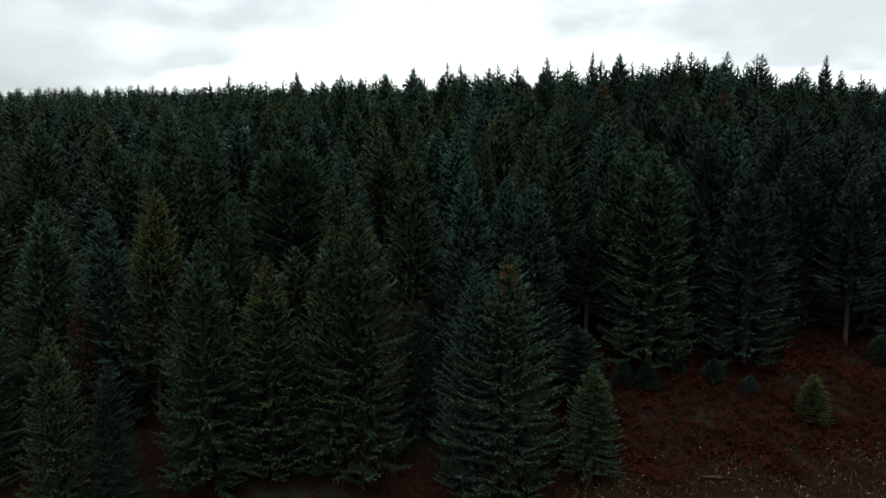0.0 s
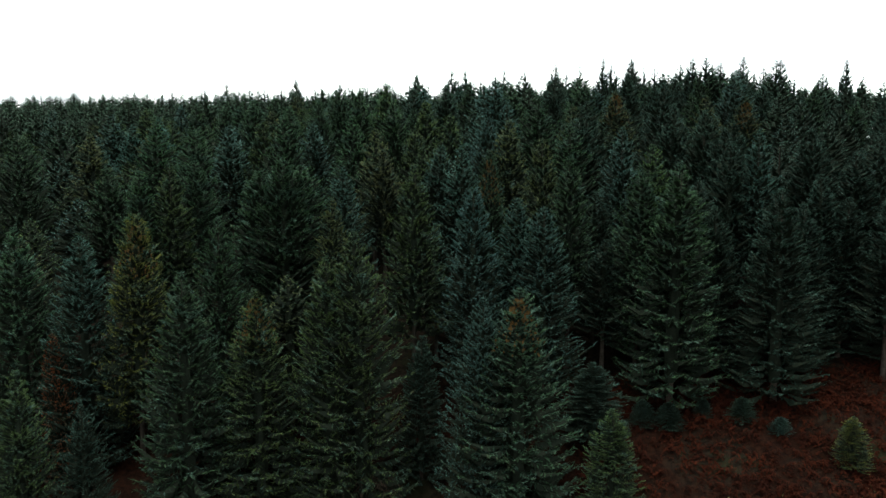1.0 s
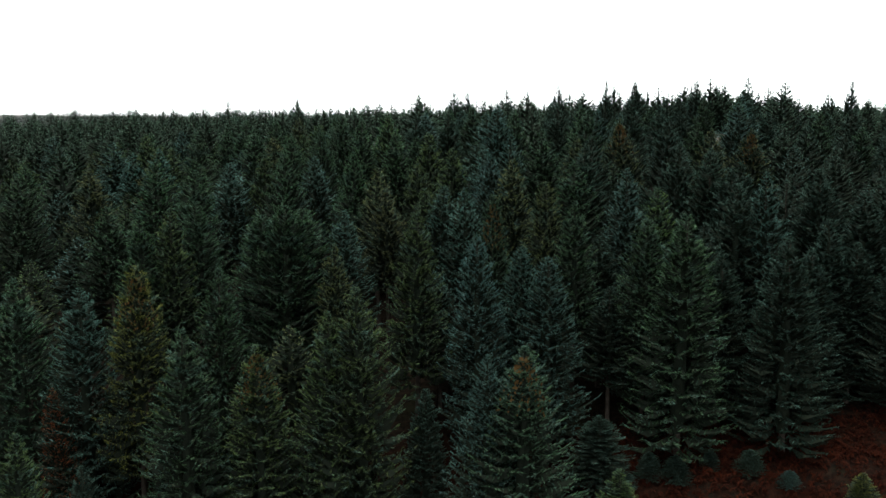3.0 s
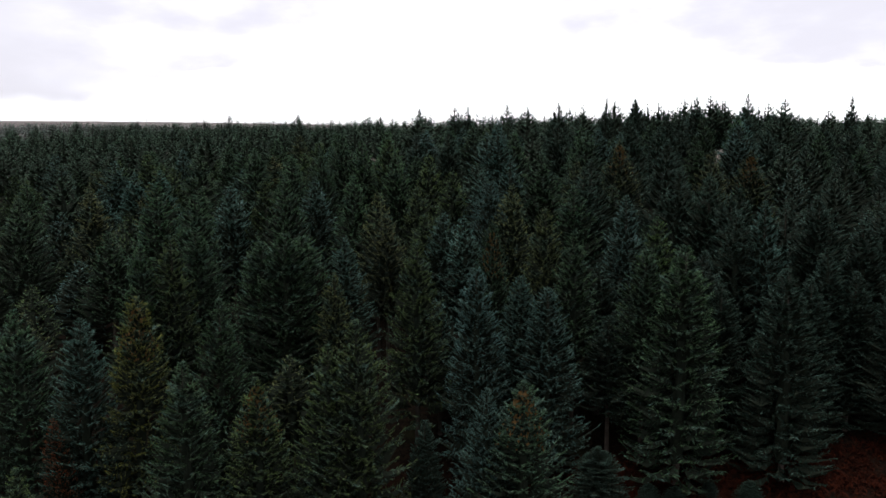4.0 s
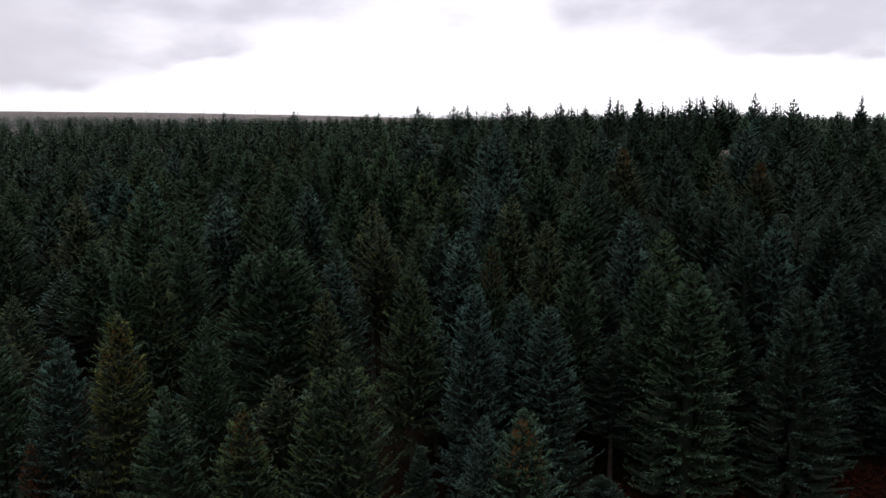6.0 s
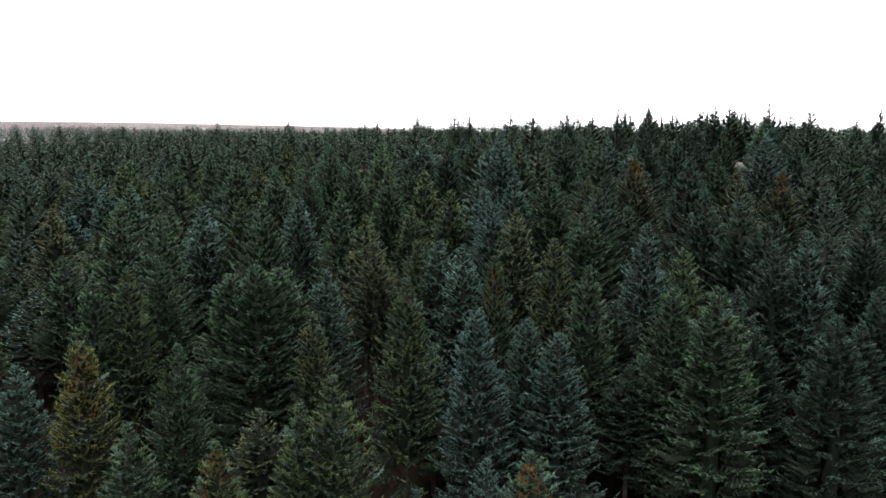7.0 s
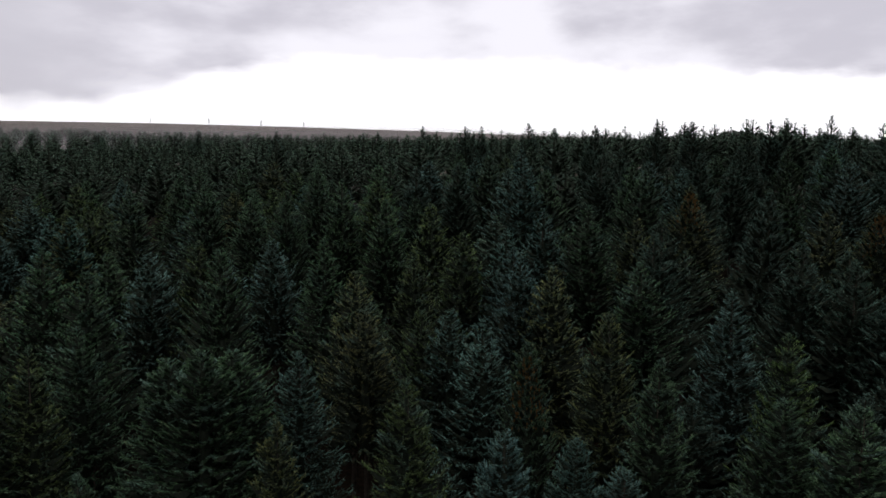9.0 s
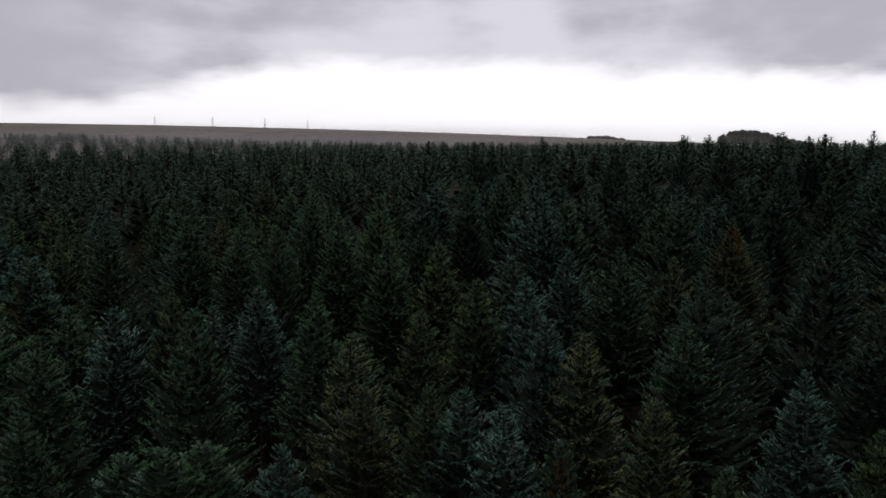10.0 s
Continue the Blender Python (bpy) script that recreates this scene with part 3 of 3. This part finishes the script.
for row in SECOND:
    plant(*shade_tinted(row), True, 5 if row[3] > 2.8 else 4)
plant(-8.2, 60.0, 10.3, 1.9, "w", True, 4)
plant(3.1, 61.1, 13.6, 1.8, "g", True, 2, cones=True)
plant(14.9, 61.4, 14.0, 2.2, "o", True, 0)
plant(7.2, 63.7, 14.4, 2.1, "w", True, 2)

# the slope behind
SLOPE = [
    (20.2, 66.7, 16.6, 2.5, "g"), (21.2, 69.2, 16.8, 2.4, "g"), (4.8, 68.2, 16.0, 2.3, "w"), (12.6, 75.5, 18.0, 2.4, "g"), (11.6, 73.2, 17.3, 2.3, "g"),
    (-6.1, 70.5, 15.4, 2.2, "w"), (-13.7, 70.4, 16.6, 2.3, "g"), (-21.0, 69.5, 15.4, 2.4, "g"), (0.2, 77.6, 16.9, 2.3, "o"), (-19.0, 74.4, 15.8, 2.4, "b"),
    (-22.3, 75.3, 15.7, 2.3, "g"), (-16.6, 75.0, 16.5, 2.2, "o"), (-8.2, 74.8, 16.7, 2.2, "g"), (-12.5, 78.5, 16.2, 2.3, "b"), (-25.5, 73.5, 16.3, 2.4, "g"),
    (-37.8, 73.8, 15.0, 2.5, "g"), (-29.3, 85.3, 17.1, 2.4, "b"),
    (-7.0, 79.2, 13.4, 2.4, "g"), (-9.8, 81.4, 14.0, 2.3, "g"),
]
BETWEEN = [
    (-12.4, 84.1, 18.6, 1.7, "g"), (-9.0, 86.0, 20.1, 2.3, "g"), (-6.0, 86.5, 20.2, 2.3, "o"), (-2.8, 74.6, 15.7, 2.0, "o"),
    (-5.1, 67.9, 13.7, 2.1, "w"), (-2.1, 67.3, 13.8, 1.8, "o"), (-0.5, 66.2, 14.0, 2.2, "b"), (1.4, 64.7, 14.0, 2.2, "b"), (3.4, 69.6, 16.3, 2.2, "b"),
    (2.9, 77.7, 17.0, 2.2, "b"), (5.9, 80.7, 18.3, 2.2, "b"), (3.3, 75.4, 16.2, 2.1, "b"), (13.7, 87.4, 20.8, 2.5, "g"), (29.6, 87.2, 21.3, 2.5, "b"),
    (23.7, 77.0, 18.6, 2.3, "w"), (-13.1, 98.5, 21.0, 2.3, "g"), (-27.5, 92.2, 18.9, 2.3, "g"), (-21.0, 92.0, 19.3, 2.4, "g"), (-16.8, 89.9, 18.4, 2.3, "g"),
    (-41.8, 98.5, 17.0, 2.4, "w"), (-29.5, 84.8, 16.9, 2.2, "w"), (-28.6, 70.8, 12.3, 2.3, "g"), (10.5, 71.2, 15.9, 2.3, "g"), (5.0, 87.7, 21.3, 2.4, "b"),
    # the second and third are added, dark filling for a gap in deep shade
    (20.5, 62.0, 14.2, 2.3, "d"), (10.8, 58.2, 7.5, 2.3, "d"), (10.9, 62.5, 10.5, 2.3, "d"), (18.0, 60.6, 11.6, 2.4, "d"),
]
HIGHER = [
    (-34.3, 80.6, 15.3, 2.4, "w"), (8.5, 78.8, 18.7, 2.5, "g"), (19.3, 76.8, 19.6, 2.5, "g"), (18.2, 68.9, 17.3, 2.4, "g"),
    (19.8, 91.5, 22.0, 2.4, "d"), (14.2, 92.0, 21.5, 2.4, "g"), (12.3, 95.0, 21.9, 2.3, "d"), (6.9, 89.2, 20.7, 2.3, "g"),
    (4.1, 91.8, 20.8, 2.4, "b"), (2.9, 98.9, 21.8, 2.3, "g"), (5.7, 100.2, 22.4, 2.2, "b"), (-0.2, 95.9, 21.2, 2.4, "d"),
    (-4.0, 96.3, 20.9, 2.3, "d"), (-1.9, 82.5, 18.4, 2.3, "o"), (-5.2, 83.1, 18.8, 2.4, "g"), (-7.0, 91.3, 21.0, 2.4, "g"), (-11.5, 90.2, 20.8, 2.4, "g"),
]
CREST = [
    (-13.2, 87.0, 19.2, 2.3, "g"), (-17.7, 92.5, 18.7, 2.3, "g"), (-24.4, 99.3, 20.6, 2.4, "g"), (-39.0, 97.3, 18.1, 2.5, "b"),
    (20.1, 109.8, 25.7, 1.5, "d"), (23.6, 107.0, 25.3, 2.3, "d"), (24.6, 111.7, 25.5, 2.2, "d"), (32.2, 109.3, 25.6, 2.3, "d"),
    (39.9, 113.0, 26.2, 2.0, "d"), (43.0, 108.0, 25.2, 2.4, "d"), (54.8, 115.5, 25.9, 1.8, "d"), (14.4, 111.0, 25.1, 2.3, "d"), (8.6, 125.0, 25.8, 2.2, "d"),
    (0.9, 117.7, 25.2, 2.0, "d"), (2.6, 119.5, 25.2, 2.0, "d"), (-4.6, 125.0, 25.4, 2.2, "d"), (-23.0, 126.5, 24.8, 2.3, "d"), (-37.0, 138.8, 25.4, 2.4, "d"), (-60.0, 158.0, 25.4, 1.8, "d"),
]
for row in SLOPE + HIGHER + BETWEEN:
    plant(*shade_tinted(row), False)
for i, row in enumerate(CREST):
    plant(*shade_tinted(row), False, 1 + i % 2)
plant(28.1, 79.1, 18.6, 2.2, "w", False, 1, cones=True)
plant(12.0, 79.7, 18.0, 2.1, "w", False, 2)
plant(17.3, 85.0, 19.8, 2.2, "w", False, 1, cones=True)


def free(x, y, gap):
    return all((x - a) ** 2 + (y - b) ** 2 > gap * gap for a, b in planted)


def wood_edge(x):
    return 53.0 if x < 8 else 60.0


# the plantation's rows between those trees
spots = []
for r in range(40):
    for c in range(-30, 31):
        x, y = c * 4.3 + (r % 2) * 2.1 + dice.gauss(0, 0.6), 53.5 + r * 3.8 + dice.gauss(0, 0.6)
        if y > wood_edge(x) and y < 132 and abs(x) < 0.60 * y + 4:
            spots.append((y + 0.15 * abs(x), x, y))
spots.sort()
rest = []
for _, x, y in spots:
    if not free(x, y, 3.4):
        continue
    if len(planted) < 300 and y < 112:
        tip = float(tree_tops(x, y)) - (dice.uniform(3.0, 5.4) if y < 90 else dice.uniform(1.2, 3.8))
        # more of the dark tint eastward, shade put into the colour
        plant(x, y, tip, dice.uniform(1.9, 2.5), dice.choice("gggggbooow" if x < -4 else "gggddbbbow" if x < 14 else "ddddgb"), None if y < 90 else False)
    else:
        rest.append((x, y))
        planted.append((x, y))


def merged_wood(name, places, lower, higher, label, seed):
    """Woods that nobody could count, in one mesh."""
    rng = np.random.default_rng(seed)
    parts = []
    for x, y in places:
        forms = MIDWAY if y < 122 else FAR if y < 185 else FARTHEST
        a = rng.uniform(0, 2 * np.pi)
        foot = float(land(x, y))
        tall = float(tree_tops(x, min(y, 300))) - float(land(x, min(y, 300))) - (rng.uniform(-0.2, 2.2) if y < 150 else rng.uniform(lower, higher))
        wide = rng.uniform(0.95, 1.25)
        turn = np.array([[math.cos(a), -math.sin(a), 0], [math.sin(a), math.cos(a), 0], [0, 0, tall / H0 / wide]]) * wide
        parts.append(tuple((v @ turn.T + (x, y, foot), f) for v, f in forms[rng.integers(len(forms))]))
    ob = new(name, crown_mesh(name, parts))
    ob.color = (0.066, 0.110, 0.070, 1)
    return tagged(ob, label, "woods", kind="stuff")


scatter = random.Random(19)
for _ in range(6000):
    x, y = scatter.uniform(-85, 85), scatter.uniform(78, 134)
    if abs(x) < 0.62 * y + 4 and free(x, y, 3.9):
        rest.append((x, y))
        planted.append((x, y))
far_places = rest + [(36.5, 116.5), (38.8, 119.5), (41.0, 123.5), (34.2, 110.6), (43.4, 118.2), (37.6, 127.0), (43.0, 128.0), (-23.4, 109.0), (-25.2, 113.0)]
y = 133.0
while y < 304:
    step = 3.9 + (y - 133) * 0.013
    x = -0.66 * y - 10
    while x < 0.66 * y + 10:
        far_places.append((x + scatter.gauss(0, 0.8), y + scatter.gauss(0, 0.8)))
        x += step
    y += step
for y in (306.0, 310.0, 314.0):
    far_places += [(x + scatter.gauss(0, 0.6), y + scatter.gauss(0, 0.8)) for x in np.arange(-235, -130, 2.6)]
merged_wood("far_woods", far_places, 0.1, 1.6, "dark dense spruce woods receding over a level hilltop", 5)


# ---- the clearing ----
# the last two are added, standing in for plain shade under the trees
YOUNG = [(24.4, 50.2, 3.3, 0.95, "y"), (21.0, 52.4, 1.1, 0.6, "b"), (12.6, 53.6, 1.7, 0.8, "d"), (11.2, 53.0, 0.9, 0.5, "b"), (16.6, 54.0, 1.3, 0.6, "d"), (31.0, 54.4, 2.0, 0.9, "g"), (14.2, 53.2, 1.7, 0.9, "d"), (18.9, 53.4, 1.6, 0.8, "d")]
for x, y, tall, radius, tint in YOUNG:
    tree = plant(x, y, float(land(x, y)) + tall, radius, tint, True, 1)
    tagged(tree, "small young " + {"y": "yellow-green", "b": "blue-green", "d": "dark green", "g": "green"}[tint] + " conifer standing in dead bracken", group="young conifers")
    tree.name = "young_conifer"


def in_clearing(x, y):
    """Open ground below the wood: how far inside (positive) a spot lies."""
    return min(y - 41.0, (58.2 if x > 8 else 49.0 if x > -13 else 50.0 if x < -14 and x > -20 else 46.5) - y)


def bracken_frond(rng, x, y, tall):
    """An arched, broken frond with drooping leaflets."""
    z = float(land(x, y)) - 0.03
    a, lean = rng.uniform(0, 2 * np.pi), rng.uniform(0.5, 1.3)
    n = 6
    u = np.linspace(0.25, 1, n)
    spine = np.column_stack([x + math.cos(a) * lean * tall * u ** 1.5, y + math.sin(a) * lean * tall * u ** 1.5, z + tall * (1.25 * u - 0.65 * u ** 2.4)])
    root = np.repeat(spine, 2, 0)
    sign = np.tile((-1.0, 1.0), n)
    way = np.column_stack([-math.sin(a) * sign + 0.5 * math.cos(a), math.cos(a) * sign + 0.5 * math.sin(a), rng.uniform(-0.7, 0.25, 2 * n)])
    way /= np.linalg.norm(way, axis=1)[:, None]
    length = np.repeat(0.42 * tall * (1.15 - u), 2) * rng.uniform(0.7, 1.3, 2 * n)
    return sprays(root, way, length, length * 0.42, rng.uniform(0.1, 0.5, 2 * n), rng)


def build_bracken():
    rng = np.random.default_rng(23)
    parts = []
    while len(parts) < 8500:
        x, y = rng.uniform(-24, 50), rng.uniform(45.6, 59.5)
        if in_clearing(x, y) < rng.uniform(-0.8, 0.6) or (x < 8 and rng.random() < 0.5):
            continue
        thick = math.sin(x * 0.55 + 0.4) * math.sin(y * 0.9 + 0.3 * x) + 0.5 * math.sin(x * 1.7 + y)
        if thick < rng.uniform(-1.6, 0.2) or y < 47.2 + 0.8 * math.sin(x * 0.8) and rng.random() < 0.85:
            continue
        parts.append(bracken_frond(rng, x, y, rng.uniform(0.35, 0.95)))
    ob = new("bracken", mesh_of("bracken", *joined(parts), BRACKEN))
    tagged(ob, "collapsed russet-red dead bracken covering the clearing", "bracken", kind="stuff")


def build_grass():
    rng = np.random.default_rng(29)
    n = 9000
    x, y = rng.uniform(-26, 50, n), rng.uniform(42, 49.5, n)
    keep = y < 47.6 + 1.0 * np.sin(x * 0.8) + rng.normal(0, 0.5, n)
    x, y = x[keep], y[keep]
    root = np.column_stack([x, y, land(x, y) - 0.03])
    way = np.column_stack([rng.normal(0, 0.5, len(x)), rng.normal(0, 0.5, len(x)), np.ones(len(x))])
    way /= np.linalg.norm(way, axis=1)[:, None]
    ob = new("rough_grass", mesh_of("rough_grass", *sprays(root, way, rng.uniform(0.25, 0.6, len(x)), rng.uniform(0.04, 0.09, len(x)), rng.uniform(0, 0.5, len(x)), rng), GRASS))
    tagged(ob, "tussocks of rough brown-green grass along the wood's edge", "grass", kind="stuff")
    n = 420
    x, y = rng.uniform(-8, 46, n), rng.uniform(44, 48.6, n)
    root = np.column_stack([x, y, land(x, y) + rng.uniform(0.1, 0.5, n)])
    way = rng.normal(0, 1, (n, 3)) * (1, 1, 0.5)
    way /= np.linalg.norm(way, axis=1)[:, None]
    ob = new("pale_leaves", mesh_of("pale_leaves", *sprays(root, way, rng.uniform(0.10, 0.26, n), rng.uniform(0.08, 0.18, n), rng.uniform(0, 0.6, n), rng), LEAF))
    tagged(ob, "scattered pale yellow-green leaves on low scrub", "leaves", kind="stuff")


def build_log(x, y, length, turn):
    z = float(land(x, y)) + 0.10
    s = np.linspace(-0.5, 0.5, 7) * length
    path = np.column_stack([x + s * math.cos(turn), y + s * math.sin(turn), z + 0.06 * np.sin(s * 2.0)])
    radii = 0.09 * np.array([0.4, 1.0, 1.1, 1.0, 0.95, 0.8, 0.3])
    ob = new("fallen_branch", mesh_of("fallen_branch", *tube(path, radii, 8), DEAD, True))
    tagged(ob, "pale dry fallen branch lying at the wood's edge", "branch")


build_bracken()
build_grass()
build_log(-0.6, 46.6, 2.2, 0.15)
build_log(16.8, 46.4, 1.6, -0.3)
brown = plant(-25.0, 54.0, 1.9, 1.2, "w", True, 1)
for part_ in brown.children:
    if part_.name.startswith("crown"):
        part_.color = (0.17, 0.055, 0.022, 1)
tagged(brown, "small dead russet-brown spruce between living ones")


# ---- the moor ----
def lattice_pylon(x, y, tall):
    z = float(land(x, y))
    thing = new("pylon")
    thing.location = (x, y, z - 0.3)

    def strut(name, a, b, r):
        child(name, mesh_of(name, *tube([a, b], [r, r], 6), STEEL), thing)

    levels = [(0.0, 0.11), (0.35, 0.065), (0.65, 0.040), (1.0, 0.014)]
    for i in range(3):
        (u, w), (u2, w2) = levels[i], levels[i + 1]
        for sx_, sy_ in ((1, 1), (1, -1), (-1, -1), (-1, 1)):
            strut("leg", (sx_ * w * tall, sy_ * w * tall, u * tall), (sx_ * w2 * tall, sy_ * w2 * tall, u2 * tall), 0.13)
        for s_ in (1, -1):
            strut("brace", (-w * tall, s_ * w * tall, u * tall), (w2 * tall, s_ * w2 * tall, u2 * tall), 0.07)
            strut("brace", (w * tall, s_ * w * tall, u * tall), (-w2 * tall, s_ * w2 * tall, u2 * tall), 0.07)
    for u, w in ((0.66, 0.16), (0.79, 0.20), (0.91, 0.13)):
        strut("cross_arm", (-w * tall, 0, u * tall), (w * tall, 0, u * tall), 0.10)
    tagged(thing, "grey steel lattice pylon on the skyline of the moor", "pylon", "power line")


for x, y, tall in ((-571, 1490, 22.0), (-463, 1490, 23.0), (-366, 1490, 23.0), (-297, 1540, 24.0)):
    lattice_pylon(x, y, tall)


def moor_wood(name, x0, x1, y0, y1, top, step, label, seed):
    """A block of trees far off on the moor, with rounded tops."""
    rng = np.random.default_rng(seed)
    parts = []
    for y in np.arange(y0, y1, step):
        for x in np.arange(x0, x1, step):
            x_, y_ = x + rng.normal(0, 0.8), y + rng.normal(0, 0.8)
            u = np.clip((x_ - x0) / (x1 - x0), 0, 1)
            foot = float(land(x_, y_))
            tall = np.interp(u, (0, 0.12, 0.35, 1), top) + rng.normal(0, 0.5)
            v2 = []
            for v, f in MOOR[rng.integers(2)]:
                v2.append((v * (1.15, 1.15, tall / H0) + (x_, y_, foot), f))
            parts.append(tuple(v2))
    ob = new(name, crown_mesh(name, parts))
    ob.color = (*DARK, 1)
    tagged(ob, label, "woods", kind="stuff")


moor_wood("moor_plantation", 219, 284, 690, 720, (7.5, 12.0, 12.8, 5.0), 4.2, "dark conifer plantation block crowning a rise of the moor", 3)
moor_wood("moor_copse", 106, 132, 700, 712, (1.8, 2.6, 2.8, 2.0), 3.2, "small dark copse on the edge of the moor", 4)


def build_mist(name, places, west, east, low, high, mat, label):
    """Layers of thin mist that drift between the tree tops."""
    parts = []
    for y0 in places:
        x = np.linspace(west, east, 40)
        z = np.linspace(low, high, 8)
        X, Z = np.meshgrid(x, z)
        Y = y0 + 9 * np.sin(X * 0.021 + y0) + 4 * np.sin(X * 0.06 + Z * 0.2)
        i, j = np.arange(len(z) - 1)[:, None] * len(x), np.arange(len(x) - 1)[None]
        parts.append((np.stack([X, Y, Z], -1).reshape(-1, 3), np.stack([i + j, i + j + 1, i + len(x) + j + 1, i + len(x) + j], -1).reshape(-1, 4)))
    ob = new(name, mesh_of(name, *joined(parts), mat, True))
    tagged(ob, label, "mist", kind="stuff")


build_mist("mist", (165, 215, 262, 306), -330, 32, 11, 38, MIST, "thin pale mist drifting over the far tree tops")
build_mist("moor_fog", (356, 410), -420, 320, 8, 46, FOG, "pale fog lying along the foot of the moor")
